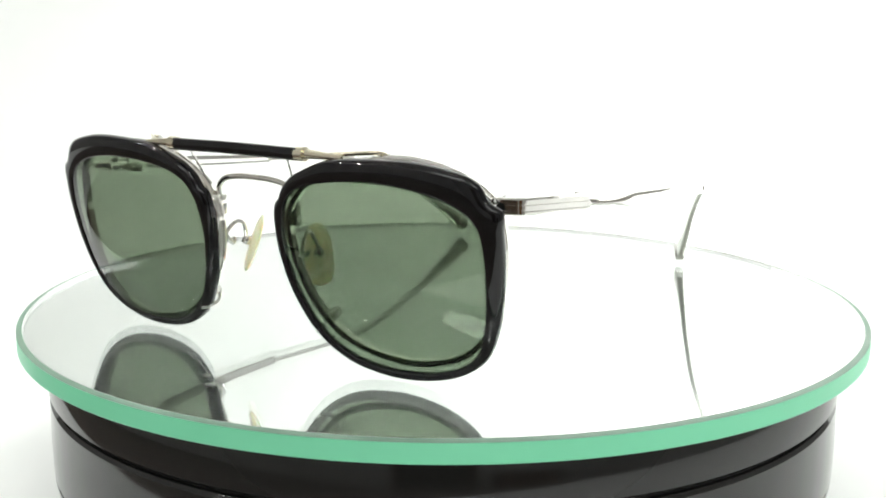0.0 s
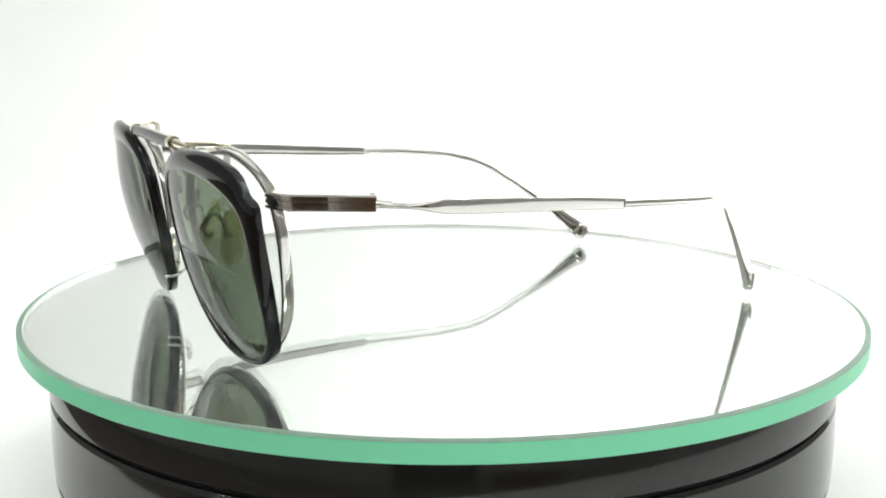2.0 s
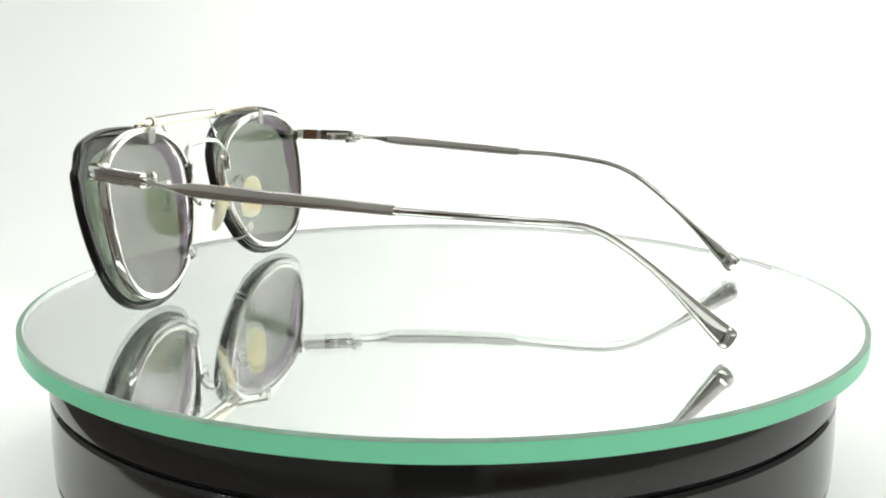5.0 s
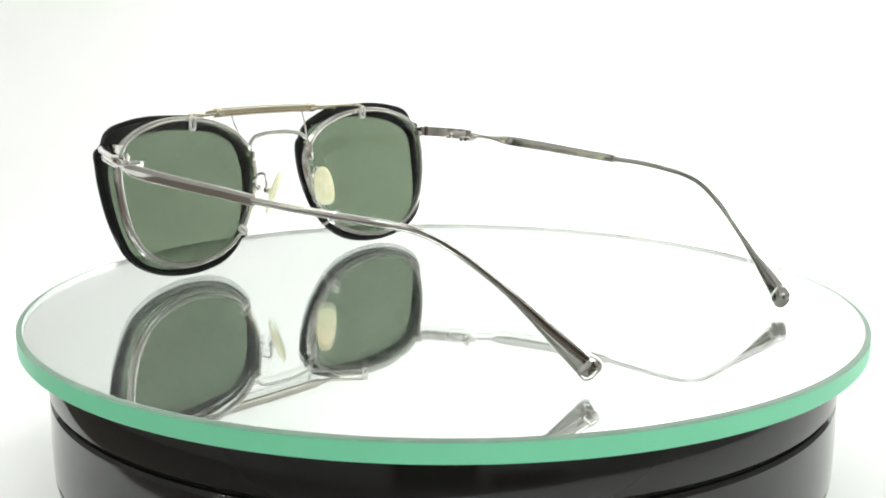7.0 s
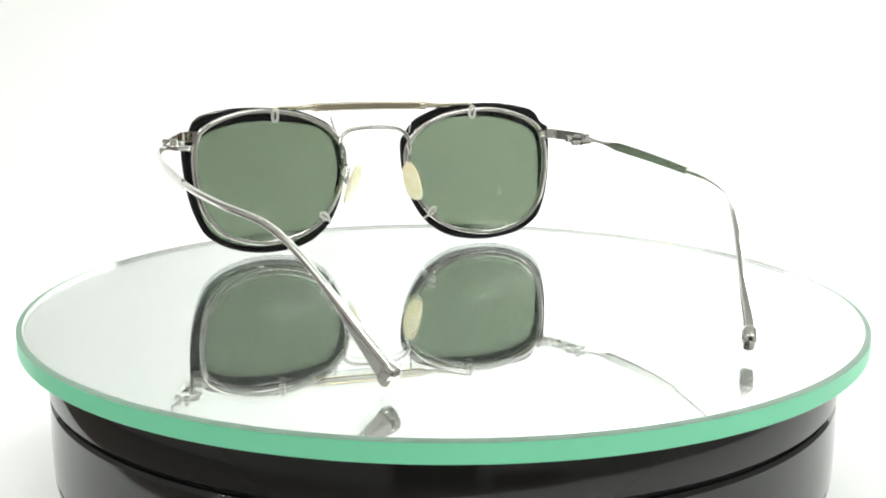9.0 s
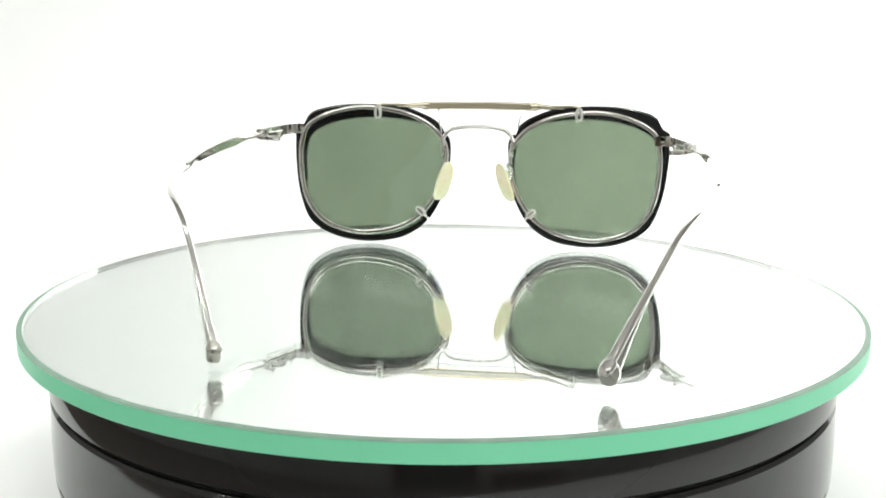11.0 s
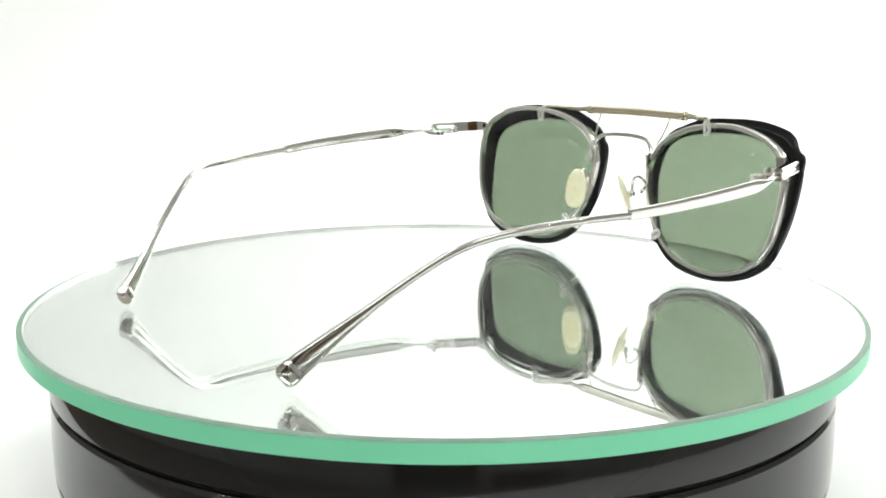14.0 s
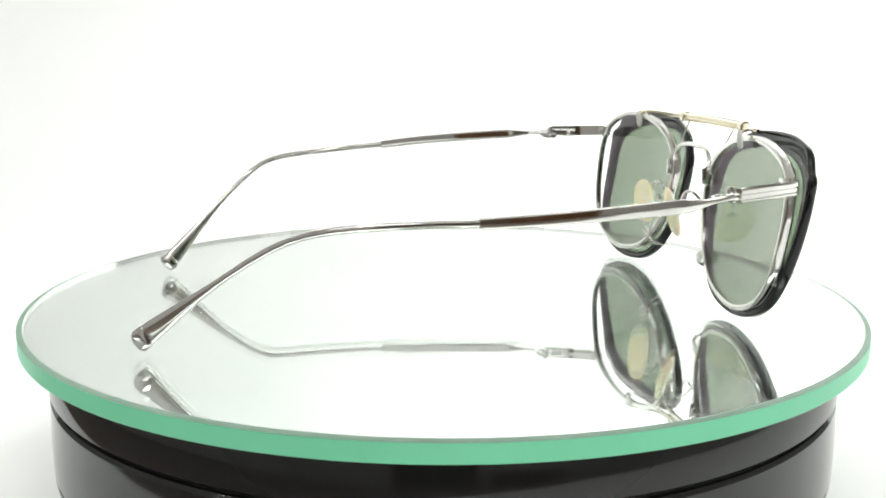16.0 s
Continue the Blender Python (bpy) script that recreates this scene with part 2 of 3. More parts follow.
def build_sweep():
    """White background paper: flat on the table, then curving upright."""
    prof = [(0.0, TABLE_Z), (0.33, TABLE_Z), (0.66, TABLE_Z), (1.0, TABLE_Z)]   # shares of the way from the slanting front edge
    prof += [(0.36 + 0.3 * math.sin(a), TABLE_Z + 0.3 - 0.3 * math.cos(a)) for a in (math.pi / 2 * i / 10 for i in range(0, 11))]
    prof += [(0.66, TABLE_Z + 0.3 + 0.15 * i) for i in range(1, 7)]
    bm = bmesh.new()
    rows = []
    for thick in (0.0, 0.0012):
        sheet = []
        for j in range(49):
            x = -0.88 + 1.76 * j / 48
            edge = min(0.13, max(-0.48, -0.27 - (1.3 if x < 0 else 0.63) * x))
            ys = [edge + (0.3 - edge) * y for y, z in prof[:4]] + [y for y, z in prof[4:]]
            sheet.append([bm.verts.new((x, y + (thick if i > 8 else 0), z - (thick if i <= 8 else 0))) for i, (y, (q, z)) in enumerate(zip(ys, prof))])
        rows.append(sheet)
    for sheet in rows:
        for a, b in zip(sheet, sheet[1:]):
            for i in range(len(prof) - 1):
                bm.faces.new((a[i], a[i + 1], b[i + 1], b[i]))
    ob = part("backdrop", bm, PAPER, None, "", 60)
    tagged(ob, "seamless white paper sweep behind the turntable", kind="structure")


build_sweep()


def build_spot(at, m):
    """Small white ceiling spotlight, out of view: a stem down from the ceiling and a turned head."""
    spot = new("ceiling_spotlight")
    spot.location = (at[0], at[1], CEILING_Z)
    tagged(spot, "small white ceiling spotlight out of view, switched on", "spotlight", "ceiling spotlights")
    drop = (CEILING_Z - at[2]) / MM
    part("stem", lathe(bmesh.new(), [(0.01, -0.5), (30, -0.5), (30, -10), (7, -14), (7, 55 - drop), (0.01, 55 - drop)], 24), WHITE_PAINT, spot)
    head = lathe(bmesh.new(), [(0.01, 82), (30, 80), (40, 68), (40, 2), (38, 0), (34, 0), (33, 6), (0.01, 6)], 32)
    head.transform(Matrix.Translation((0, 0, -drop * MM)) @ m.to_3x3().to_4x4())
    part("housing", head, WHITE_PAINT, spot)


for at, aim, watts in SPOTS:
    build_spot(at, spot_lamp(at, aim, watts))
# housing for the added narrow fill light
build_spot(TABLE_FILL[0], look(*TABLE_FILL) @ pose(0, 0, 0.01))


def build_fill_panel(x, y):
    # body of an added fill light, out of view
    p = tagged(new("fill_panel"), "unseen flat white rectangular ceiling light added for soft fill, switched on", "ceiling light", "flat ceiling lights")
    p.location = (x, y, CEILING_Z)
    part("diffuser", block(bmesh.new(), (-0.55, -0.25, -0.038), (0.55, 0.25, -0.002)), WHITE_PAINT, p, "white diffuser", 0)
    for lo, hi in (((-0.58, -0.28), (0.58, -0.252)), ((-0.58, 0.252), (0.58, 0.28)), ((-0.58, -0.25), (-0.552, 0.25)), ((0.552, -0.25), (0.58, 0.25))):
        part("frame", block(bmesh.new(), (*lo, -0.045), (*hi, -0.002), 0.002), WHITE_PAINT, p)


for px, py in FILL_PANELS:
    build_fill_panel(px, py)


# ---- the turntable ----
def build_turntable():
    table = new("turntable")
    tagged(table, "round turntable with mirrored glass plate and black gloss base", "turntable")
    table.location = AXIS
    part("upper_ring", lathe(bmesh.new(), [(20, -5.2), (107.6, -5.2), (108.2, -5.9), (108.4, -16.6), (107.8, -17.3), (20, -17.3)], 192), BLACK, table)
    part("seam", lathe(bmesh.new(), [(20, -17.35), (106.6, -17.35), (106.6, -18.45), (20, -18.45)], 192), SEAM, table)
    lower = [(20, -18.5), (107.5, -18.5), (108.2, -19.3), (108.4, -30), (108.3, -38.2), (107.9, -38.5), (107.9, -38.8)]
    lower += [(108.2 - 4.5 * (1 - math.cos(a)), -39.1 - 7.4 * math.sin(a)) for a in (radians(9 * i) for i in range(0, 9))]
    lower += [(103, -46.6), (20, -46.6)]
    part("lower_body", lathe(bmesh.new(), lower, 192), BLACK, table)
    part("foot_ring", lathe(bmesh.new(), [(30, -46.7), (100, -46.7), (100.5, -47.4), (100.5, -51.6), (99, -52), (30, -52)], 160), BLACK, table)
    plate = part("glass_plate", disc(bmesh.new(), 113.5, 0.0, -4.3, 256, 0.05), PANE, table, "clear glass plate")
    part("mirror", disc(bmesh.new(), 113.4, -4.34, -5.1, 192, 0.05), MIRROR, plate, "silvered mirror backing")
    plate.visible_shadow = False
    # added ring, its pale colour keeps the far glass edge bright
    part("inner_ring", lathe(bmesh.new(), [(113.53, -0.03), (113.62, -0.03), (113.62, -4.7), (113.53, -4.7)], 256), INNER, plate, "white ring added inside the glass edge to make it look lit through")
    part("chamfer", lathe(bmesh.new(), [(113.64, -0.02), (113.72, -0.01), (115.08, -0.34), (113.64, -0.36)], 256), CHAMFER, plate, "ground glass chamfer")
    part("edge", lathe(bmesh.new(), [(113.64, -0.40), (115.08, -0.38), (115.1, -4.4), (114.8, -4.75), (113.64, -4.75)], 256), EDGE, plate, "pale green glass edge")
    return plate


# ---- the eyeglasses: x to the wearer's left, y back, z up, in millimetres ----
# for each front: centre outward, tilt, wrap, sag of its curved face; then for each side: shift outward, back, up, more wrap
CLIP = dict(out=37.35, tilt=-12.71, wrap=3.49, sag=2.69, sides={1: (0, -15.58, -0.29, 0), -1: (0.22, -15.11, -0.02, 0.23)})
BASE = dict(out=36.16, tilt=-5.93, wrap=5.69, sag=-0.58, sides={1: (0, -9.24, 0.37, 0), -1: (0.53, -10.21, -0.57, -1.23)})


def lens_plane(side, front):
    """Maps (u, v, w) of a curved lens face to the glasses: u outward, v up, w to the front."""
    more, back, up, turn = front["sides"][side]
    t, a = radians(front["tilt"]), radians(front["wrap"] + turn)
    n = Vector((math.sin(a) * math.cos(t), -math.cos(a) * math.cos(t), math.sin(t)))
    u = Vector((math.cos(a), math.sin(a), 0))
    v = u.cross(n)
    v = v if v.z > 0 else -v
    c = Vector((front["out"] + more, back, 24 + up))

    def put(p):
        w = p[2] - front["sag"] * ((p[0] ** 2 + p[1] ** 2) / 700 - 0.5)
        q = c + u * p[0] + v * p[1] + n * w
        return Vector((q.x * side, q.y, q.z))
    return put


def grown(points, out, nasal, top, low):
    """An outline stretched by so many millimetres on each side."""
    return [(x * (1 + (out if x > 0 else nasal) / 26), y * (1 + (top if y > 0 else low) / 23)) for x, y in points]


def polar(points, n=144, centre=(0, 0)):
    """A closed curve through control points, taken at even angles about the centre."""
    pts = spline([(x, y, 0) for x, y in points], 900, True)
    ang = np.unwrap([math.atan2(p.y - centre[1], p.x - centre[0]) for p in pts])
    rad = np.array([math.hypot(p.x - centre[0], p.y - centre[1]) for p in pts])
    if ang[-1] < ang[0]:
        ang, rad = ang[::-1], rad[::-1]
    want = np.arange(n) / n * TAU
    r = np.interp(want, *map(np.array, zip(*sorted(((a % TAU), b) for a, b in zip(ang, rad)))), period=TAU)
    return [(centre[0] + q * math.cos(a), centre[1] + q * math.sin(a)) for q, a in zip(r, want)]


CLIP_OUT = [(-26.8, 9.7), (-26.1, 13.3), (-24.6, 14.8), (-23.7, 16.7), (-21.7, 18.9), (-18.7, 20.8), (-10.7, 23.9), (-0.5, 24.9), (10.8, 24.8), (20.4, 23.0), (23.9, 21.3), (25.1, 19.9),
            (26.0, 18.1), (27.0, 17.0), (28.6, 16.2), (29.3, 14.6), (29.1, 12.0), (29.1, 7.2), (28.2, -2.0), (26.3, -10.0), (23.0, -16.8), (16.5, -21.4), (7.7, -23.8), (-2, -24.1), (-11.5, -22.0), (-19.0, -16.5), (-24.0, -7.8), (-26.3, 1.5)]
CLIP_IN = [(-24.2, 8.5), (-22.2, 14.6), (-17.5, 18.1), (-9.5, 20.0), (0, 20.7), (8.9, 20.0), (17, 17.9), (22.6, 14.3), (24.5, 9.0), (24.5, 1.0), (23.6, -7.5), (21.3, -14.7),
           (16, -19.4), (8.5, -21.7), (-1, -22.2), (-10.0, -20.5), (-17.4, -15.4), (-22.0, -7.0), (-24.2, 1.5)]
BASE_OUT = [(-24.9, 8.9), (-22.8, 13.8), (-18.2, 18.4), (-10.7, 21.9), (-2.0, 23.6), (6.9, 23.8), (15.5, 22.2), (21.9, 19.7), (25.9, 16.6), (27.7, 12.0), (28.2, 6.0), (27.5, -2.0),
            (25.8, -8.3), (22.5, -13.5), (17.5, -17.4), (10, -19.9), (2.5, -20.6), (-6.5, -19.2), (-13.4, -16.1), (-19.0, -10.4), (-22.8, -3.6), (-24.5, 2.4)]
CLIP_OUT = grown(CLIP_OUT, -0.59, 0.53, 0.14, -0.21)
CLIP_IN = grown(CLIP_IN, 0.1, 0.45, 0.0, -0.5)
BASE_OUT = grown(BASE_OUT, -1.26, 1.20, 0.46, 0.37)


def ring_mesh(bm, put, outer, inner, section):
    """A rim: each section point is (share from inner to outer edge, depth)."""
    rings = [[put((i[0] + (o[0] - i[0]) * s, i[1] + (o[1] - i[1]) * s, d)) * MM for s, d in section] for o, i in zip(outer, inner)]
    return bridge_rings(bm, rings, True)


def lens_mesh(bm, put, outline, thick, bulge, rows=14):
    """A lens with curved faces."""
    n = len(outline)
    for face in (1, -1):
        rings = []
        for k in range(1, rows + 1):
            s = k / rows
            rings.append([bm.verts.new(put((x * s, y * s, face * thick / 2 + bulge * (1 - s * s))) * MM) for x, y in outline])
        mid = bm.verts.new(put((0, 0, face * thick / 2 + bulge)) * MM)
        for j in range(n):
            bm.faces.new((mid, rings[0][j], rings[0][(j + 1) % n]))
        for a, b in zip(rings, rings[1:]):
            for j in range(n):
                bm.faces.new((a[j], b[j], b[(j + 1) % n], a[(j + 1) % n]))
        if face == 1:
            front = rings[-1]
        else:
            for j in range(n):
                bm.faces.new((front[j], rings[-1][j], rings[-1][(j + 1) % n], front[(j + 1) % n]))
    return bm


def inset(outline, d):
    out = []
    n = len(outline)
    for i in range(n):
        a, b = Vector(outline[i - 1]), Vector(outline[(i + 1) % n])
        t = (b - a).normalized()
        out.append((outline[i][0] - t.y * d, outline[i][1] + t.x * d))
    return out


def sided(points, side):
    return [(x * side, y, z) for x, y, z in points]


def build_eyeglasses():
    g = new("eyeglasses")
    tagged(g, "silver metal eyeglasses with slim temples and yellowed nose pads", "eyeglasses")
    for side in (1, -1):
        put = lens_plane(side, BASE)
        outer = polar(BASE_OUT)
        inner = inset(outer, 1.4)
        # rim with a groove round its outer face
        sec = [(0.0, -1.1), (0.0, 1.1), (0.3, 1.3), (0.8, 1.3), (1.0, 1.05), (1.0, 0.4), (0.82, 0.25), (0.82, -0.25), (1.0, -0.4), (1.0, -1.05), (0.8, -1.3), (0.3, -1.3)]
        rim = part("rim", ring_mesh(bmesh.new(), put, outer, inner, sec), SILVER, g, smooth=50)
        # fine beading along the rim's outer face
        bm = bmesh.new()
        fine = polar(BASE_OUT, 300)
        for row in (-0.72, 0.72):
            for x, y in fine:
                r = 1 + 0.01 / math.hypot(x, y)
                c = put((x * r, y * r, row))
                tips = [bm.verts.new((c + Vector(d) * 0.13) * MM) for d in ((1, 0, 0), (0, 1, 0), (-1, 0, 0), (0, -1, 0), (0, 0, 1), (0, 0, -1))]
                for k in range(4):
                    bm.faces.new((tips[k], tips[(k + 1) % 4], tips[4]))
                    bm.faces.new((tips[(k + 1) % 4], tips[k], tips[5]))
        part("beading", bm, SILVER, rim, smooth=60)
        lens = part("lens", lens_mesh(bmesh.new(), put, inset(outer, 1.25), 1.2, 1.6), CLEAR, g, "clear lens", smooth=60)
        lens.visible_shadow = False
        low = 0.0 if side > 0 else 2.2
        # block joint that carries the hinge
        path = sided([(61.5, -7.6, 40.4 - low), (61.6, -9.8, 40.4 - low), (62.4, -10.5, 40.4 - low), (66.0, -8.9, 40.3 - low), (66.9, -7.9, 40.25 - low), (69.8, 0.5, 40.0 - low), (72.4, 8.5, 39.7 - low)], side)
        h, w = 1.7, 0.95
        sec = [(-w, -h), (-w, h), (w * 0.5, h), (w, h - 0.35), (w, 0.66), (w * 0.4, 0.54), (w * 0.4, 0.34), (w * 0.85, 0.22), (w * 0.85, -0.58), (w * 0.4, -0.68), (w * 0.4, -0.86), (w, -0.98), (w, -h + 0.35), (w * 0.5, -h)]
        if side < 0:
            sec = [(-u, v) for u, v in sec]
        part("end_piece", sweep(bmesh.new(), path, sec), SILVER, g, "ridged silver end piece", smooth=35)
        hinge = part("hinge", wire(bmesh.new(), sided([(69.6, 9.2, 38.1 - low), (69.6, 9.2, 39.5 - low), (69.6, 9.2, 40.9 - low)], side), 0.8, 6, 14, up=(0, 1, 0)), SILVER, g)
        for z in (38.4, 39.5, 40.6):
            part("knuckle", wire(bmesh.new(), sided([(69.6, 9.2, z - 0.42 - low), (69.6, 9.2, z + 0.42 - low)], side), 1.15, 2, 16, up=(0, 1, 0)), SILVER, hinge)
        part("barrel", wire(bmesh.new(), sided([(71.6, 8.7, 39.5 - low), (72.1, 10.2, 39.4 - low), (72.7, 11.9, 39.3 - low)], side), 1.0, 8, 12, taper=0.8), SILVER, hinge)
        part("screw", wire(bmesh.new(), sided([(69.6, 9.2, 40.95 - low), (69.6, 9.2, 41.5 - low)], side), 0.75, 2, 14, up=(0, 1, 0)), SILVER, hinge)
        curl = spline(sided([(71.2, 12.4, 38.9 - low), (69.2, 12.9, 38.8 - low), (66.4, 12.0, 38.6 - low), (64.8, 9.9, 38.5 - low), (66.0, 8.2, 38.5 - low), (68.6, 8.3, 38.5 - low)], side), 30)
        part("loop", sweep(bmesh.new(), curl, round_section(0.55, 1.5, 12, 4)), SILVER, hinge, smooth=50)
        part("plate_screw", ball(bmesh.new(), ((66.6) * side, 3.2, 39.4 - low), (0.7, 0.9, 0.9)), SILVER, hinge)
        part("leaf", sweep(bmesh.new(), sided([(66.6, 1.0, 39.4 - low), (68.0, 5.0, 39.4 - low), (69.5, 9.2, 39.4 - low)], side), round_section(1.0, 2.4, 12, 4)), SILVER, hinge)
        # temple: twisted neck, flat blade, step, slim rod, bend and flared tip
        if side > 0:
            line = [(71.6, 8.9, 39.4), (73.0, 12.5, 39.1), (74.6, 16.5, 38.9), (75.9, 23.3, 38.6), (76.4, 39.3, 37.8), (75.4, 55.3, 36.9), (73.6, 69.3, 35.7)]
            rod = [(73.6, 69.0, 35.7), (71.3, 81.3, 34.9), (67.5, 95.3, 33.9), (64.0, 103.3, 33.1), (59.9, 109.5, 31.5), (55.3, 115.8, 27.3), (49.8, 124.0, 19.8), (44.9, 131.7, 11.5), (41.3, 137.3, 5.5), (39.4, 140.2, 2.5)]
        else:
            line = [(71.4, 8.9, 37.3), (72.9, 12.5, 37.0), (74.2, 16.5, 36.6), (75.4, 23.3, 36.0), (76.0, 39.3, 35.0), (75.4, 55.3, 34.0), (74.0, 69.3, 33.3)]
            rod = [(74.0, 69.0, 33.3), (72.0, 81.3, 33.0), (68.4, 95.3, 31.9), (65.5, 103.3, 30.4), (62.5, 109.5, 27.9), (59.6, 115.8, 23.9), (55.5, 124.0, 17.6), (51.7, 131.7, 11.2), (48.9, 137.7, 6.0), (46.9, 141.3, 2.6)]
        path = spline(sided(line, side), 60)
        secs = []
        for i in range(60):
            y = path[i].y
            f = min(1, max(0, (y - 15) / 9))
            hgt = 1.3 + 2.0 * (f * f * (3 - 2 * f)) - 0.7 * max(0, (y - 30) / 40)
            secs.append(round_section(1.9 - 0.9 * f, hgt, 16, 2.0 + 3.5 * f))
        temple = part("temple", sweep(bmesh.new(), path, secs), SILVER, g, "slim silver temple", smooth=50)
        n = 90
        dx, dy = (0.47, 1.1) if side > 0 else (-1.44, 1.97)
        rod = [(x + dx * (y - 69) / 71, y + dy * (y - 69) / 71, z) for x, y, z in rod]
        path = spline(sided(rod, side), n)
        secs = []
        for i in range(n):
            s = i / (n - 1)
            f = min(1, max(0, (s - 0.62) / 0.32))
            f = f * f * (3 - 2 * f)
            secs.append(round_section(1.6 + 0.9 * f, 1.8 + 3.5 * f, 20, 2.3 + 1.2 * f))
        part("temple_tip", sweep(bmesh.new(), path[:86], secs[:86]), SILVER, temple, "flared silver temple tip", smooth=45)
        # squared lip at the very end of the tip
        first = 80
        secs = []
        for i in range(first, n):
            k = (i - first) / (n - 1 - first)
            rise = min(1, k / 0.3)
            rise = rise * rise * (3 - 2 * rise)
            shrink = 1 - 0.32 * max(0, (k - 0.7) / 0.3) ** 2
            secs.append(round_section((2.0 + 1.6 * rise) * shrink, (4.7 + 1.0 * rise) * shrink, 24, 3.4))
        part("tip_lip", sweep(bmesh.new(), path[first:], secs), SILVER, temple, "squared silver lip", smooth=35)
        # nose pad on its curved arm
        arm = part("pad_arm", wire(bmesh.new(), sided([(12.6, -10.6, 26.4), (12.2, -9.4, 28.2), (11.6, -7.9, 29.4), (11.1, -6.4, 29.2), (11.4, -5.2, 27.6), (11.9, -4.5, 25.4)], side), 0.5, 36), SILVER, g)
        part("arm_foot", wire(bmesh.new(), sided([(12.6, -10.6, 27.0), (12.0, -9.8, 25.2), (12.0, -8.6, 24.4), (12.3, -8.0, 25.6)], side), 0.5, 20), SILVER, arm)
        bm = ball(bmesh.new(), (11.9 * side, -4.3, 24.4), (1.25, 1.25, 1.25))
        part("pad_box", bm, SILVER, arm)
        m = pose(10.7 * side * MM, -3.0 * MM, 23.6 * MM, 4, -19 * side, -44 * side)
        bm = bmesh.new()
        made = bmesh.ops.create_uvsphere(bm, u_segments=28, v_segments=18, radius=1.0)["verts"]
        for v in made:
            x, y, z = v.co
            wide = 3.3 + (0.4 if z < 0 else -0.3) * abs(z)
            y = math.copysign(abs(y) ** 0.8, y)
            v.co = m @ Vector((x * 1.1 * MM * side - 0.5 * MM * side * y * y, y * wide * MM, math.copysign(abs(z) ** 0.8, z) * 7.2 * MM))
        pad = part("nose_pad", bm, PAD, g, "yellowed translucent nose pad", smooth=60)
        core = ball(bmesh.new(), (0, 0, 0.6), (1.12, 1.25, 1.6), segs=20, rings=12)
        core.transform(m)
        part("pad_core", core, PAD_CORE, pad, "darker core set into the pad")
        part("solder_plate", block(bmesh.new(), (-0.55, -0.9, -2.4), (0.55, 0.9, 2.4), 0.35, pose(12.1 * side * MM, -11.4 * MM, 33.9 * MM, 0, -4 * side, 0), MM), SILVER, g)
    part("bridge", wire(bmesh.new(), [(-12.6, -12.0, 36.4), (-11.6, -12.8, 38.6), (-9.0, -13.3, 40.6), (-4.5, -13.6, 41.4), (0, -13.7, 41.5), (4.5, -13.6, 41.4), (9.0, -13.3, 40.6), (11.6, -12.8, 38.6), (12.6, -12.0, 36.4)], 0.72, 56), SILVER, g, "saddle bridge of silver wire")
    return g


def loop(bm, wide, high, radius, m):
    """A small upright loop of round stock, in millimetres, placed by m."""
    path = [(x, 0, z) for x, z in round_section(wide, high, 28, 3.2)]
    sweep(bm, path, round_section(2 * radius, 2 * radius, 10), (0, 1, 0), closed=True)
    bm.transform(m)
    return bm


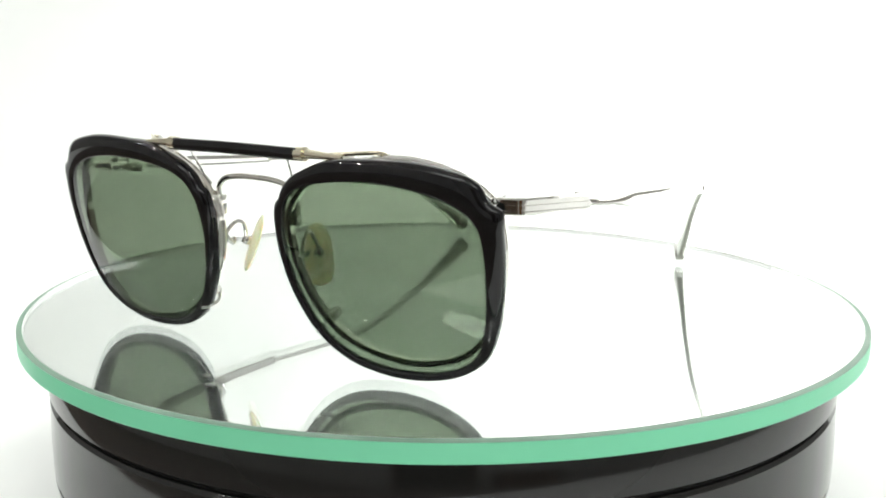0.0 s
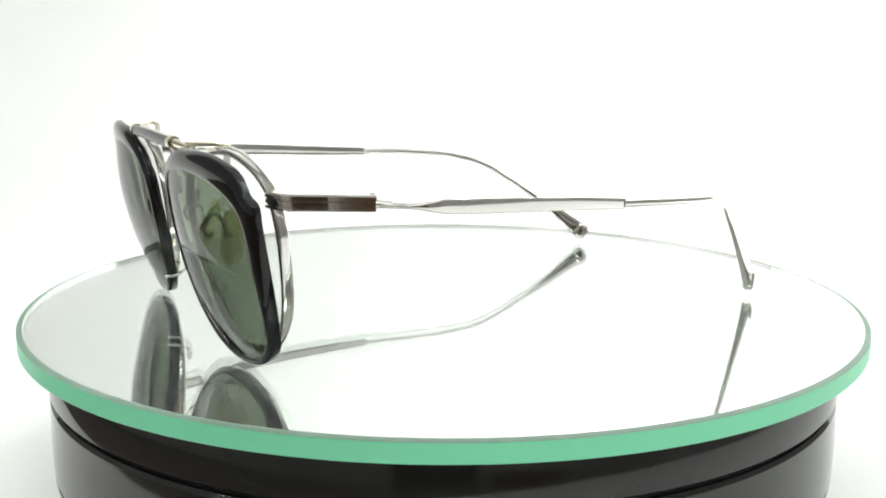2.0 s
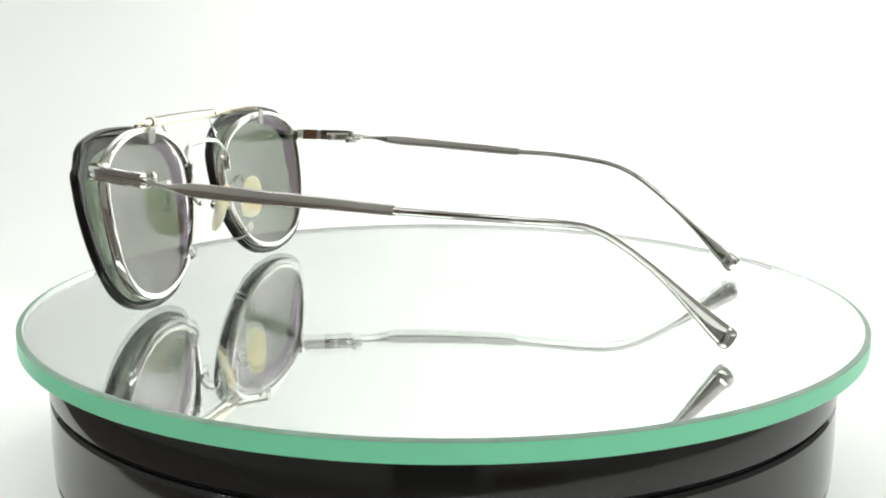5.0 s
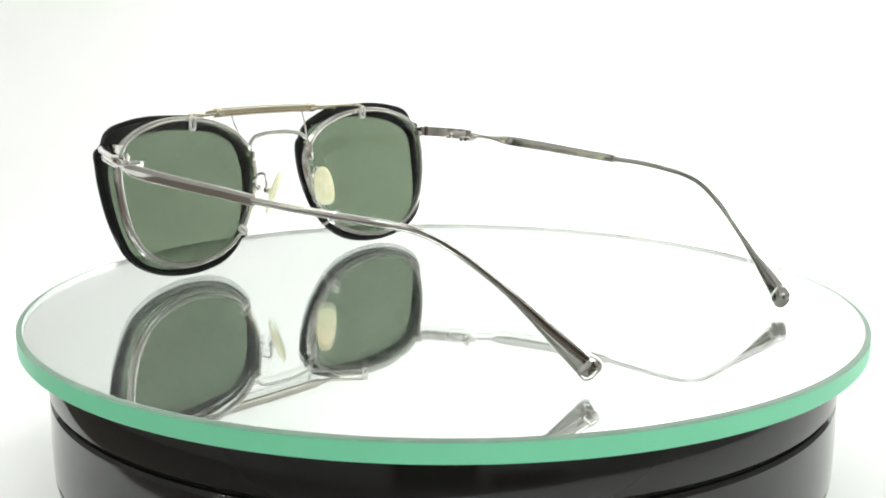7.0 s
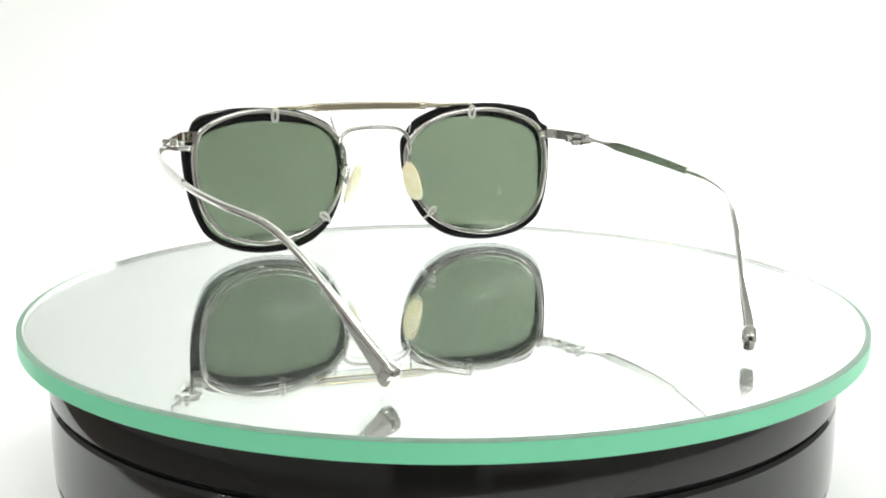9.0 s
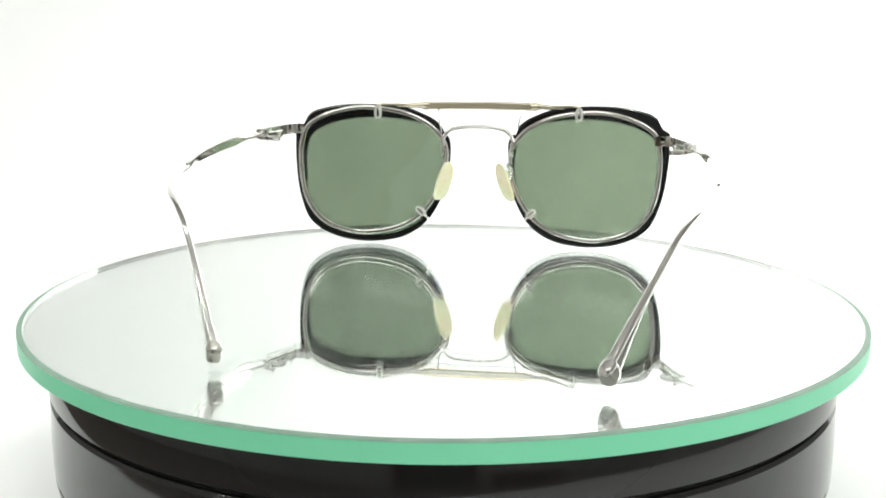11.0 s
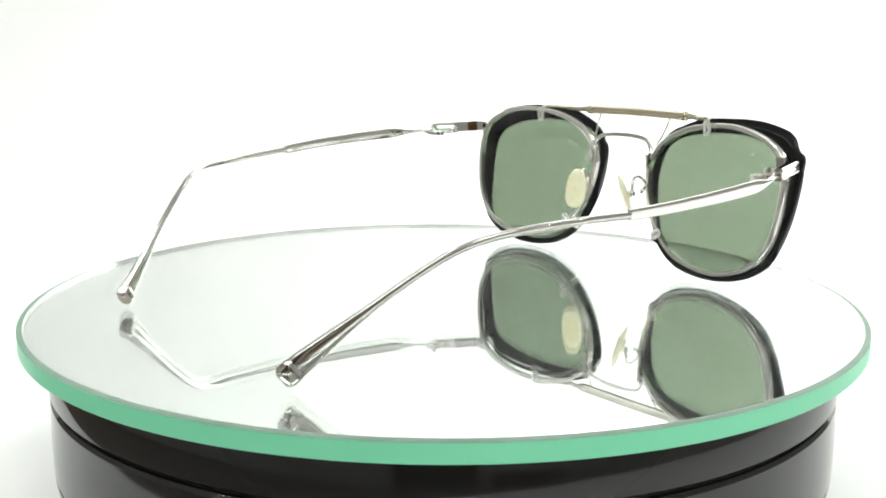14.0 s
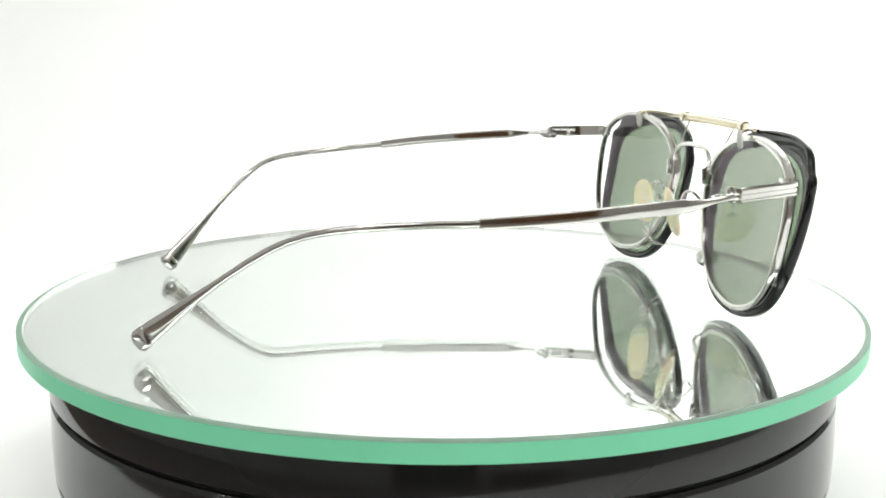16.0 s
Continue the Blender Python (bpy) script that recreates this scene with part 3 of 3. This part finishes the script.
def build_clip_on():
    c = new("clip_on_sunglasses")
    tagged(c, "black clip-on sunglasses with green lenses, clipped over silver eyeglasses", "sunglasses")
    for side in (1, -1):
        put = lens_plane(side, CLIP)
        outer, inner = polar(CLIP_OUT, 192), polar(CLIP_IN, 192)
        sec = [(0.0, -1.15), (0.0, 0.62), (0.02, 0.80), (0.06, 0.93), (0.13, 1.03), (0.30, 1.15), (0.50, 1.20), (0.66, 1.14), (0.78, 1.01), (0.87, 0.80), (0.94, 0.52), (0.985, 0.18), (1.0, -0.15),
               (1.0, -0.95), (0.98, -1.22), (0.93, -1.42), (0.85, -1.55), (0.20, -1.60), (0.08, -1.54), (0.02, -1.38)]
        part("lens_rim", ring_mesh(bmesh.new(), put, outer, inner, sec), ACETATE, c, "glossy black acetate rim", smooth=75)
        lens = part("lens", lens_mesh(bmesh.new(), put, inset(inner, -0.35), 1.5, 1.3), TINT, c, "green tinted lens", smooth=60)
        lens.visible_shadow = False
        gold = part("bar_end", wire(bmesh.new(), sided([(17.8, -18.9, 48.4), (21.5, -18.8, 48.5), (25.5, -18.4, 48.3), (29.5, -18.0, 48.1)], side), 1.25, 14, 12, taper=0.45), GOLD, c, "pale gold ferrule")
        part("collar", wire(bmesh.new(), sided([(18.2, -19.0, 48.35), (20.4, -18.9, 48.45)], side), 1.55, 2, 16), GOLD, gold)
        hook = part("top_hook", wire(bmesh.new(), sided([(25.0, -18.2, 48.5), (28.0, -17.0, 48.7), (31.4, -14.8, 48.9), (34.2, -12.4, 49.0), (35.0, -10.7, 48.6), (35.0, -10.0, 47.8)], side), 0.48, 40), GOLD, c, "pale gold hook")
        part("sleeve", loop(bmesh.new(), 1.7, 3.8, 0.52, pose(35.0 * side * MM, -10.0 * MM, 46.4 * MM, -5, 0, 4.5 * side)), SLEEVE, hook, "clear plastic sleeve")
        low = part("lower_hook", wire(bmesh.new(), sided([(18.4, -13.6, 8.6), (17.6, -11.8, 8.7), (17.2, -9.4, 9.5), (18.0, -7.9, 10.8), (19.6, -7.6, 12.2), (20.6, -7.6, 13.2)], side), 0.48, 28), SILVER, c, "silver lower hook")
        part("sleeve", loop(bmesh.new(), 3.0, 1.7, 0.52, pose(19.4 * side * MM, -7.7 * MM, 12.2 * MM, 0, -38 * side, 0)), SLEEVE, low, "clear plastic sleeve")
        part("spring_wire", wire(bmesh.new(), sided([(14.6, -18.4, 47.6), (14.4, -17.2, 45.0), (13.8, -15.6, 41.8), (12.9, -14.0, 39.0)], side), 0.28, 20, 8), SILVER, c, "thin silver wire")
    # crossbar: pale gold channel with a black inlay to the front
    part("crossbar", sweep(bmesh.new(), spline([(-19.5, -18.55, 48.4), (0, -18.75, 48.6), (19.5, -18.55, 48.4)], 24), [(0.3, -1.12), (0.58, -0.8), (0.6, -0.25), (0.38, -0.08), (0.38, 0.08), (0.6, 0.25), (0.58, 0.8), (0.3, 1.12), (-0.5, 1.15), (-0.85, 0.95), (-0.85, 0.5), (-0.6, 0.36), (-0.6, 0.2), (-0.85, 0.06), (-0.85, -0.5), (-0.6, -0.62), (-0.85, -0.76), (-0.8, -1.0), (-0.5, -1.15)]), GOLD, c, "pale gold crossbar")
    part("inlay", sweep(bmesh.new(), spline([(-18.6, -19.5, 48.35), (0, -19.7, 48.55), (18.6, -19.5, 48.35)], 24), round_section(1.7, 2.75, 16, 2.6)), ACETATE, c, "black inlay")
    return c


plate = build_turntable()
glasses = build_eyeglasses()
clip_on = build_clip_on()


# ---- what turns ----
def turned(t):
    """The turntable's angle in degrees."""
    return -14.0504 * t + 0.00233 * t * t


def motions():
    times = [0.5 * i for i in range(33)]
    rest = pose(-0.0352, -0.0505, 0.0, 0, 0, -34.17)
    walk(plate, [(t, pose(0, 0, 0, 0, 0, turned(t))) for t in times])
    for thing in (glasses, clip_on):
        walk(thing, [(t, pose(*AXIS, 0, 0, turned(t)) @ rest) for t in times])


motions()
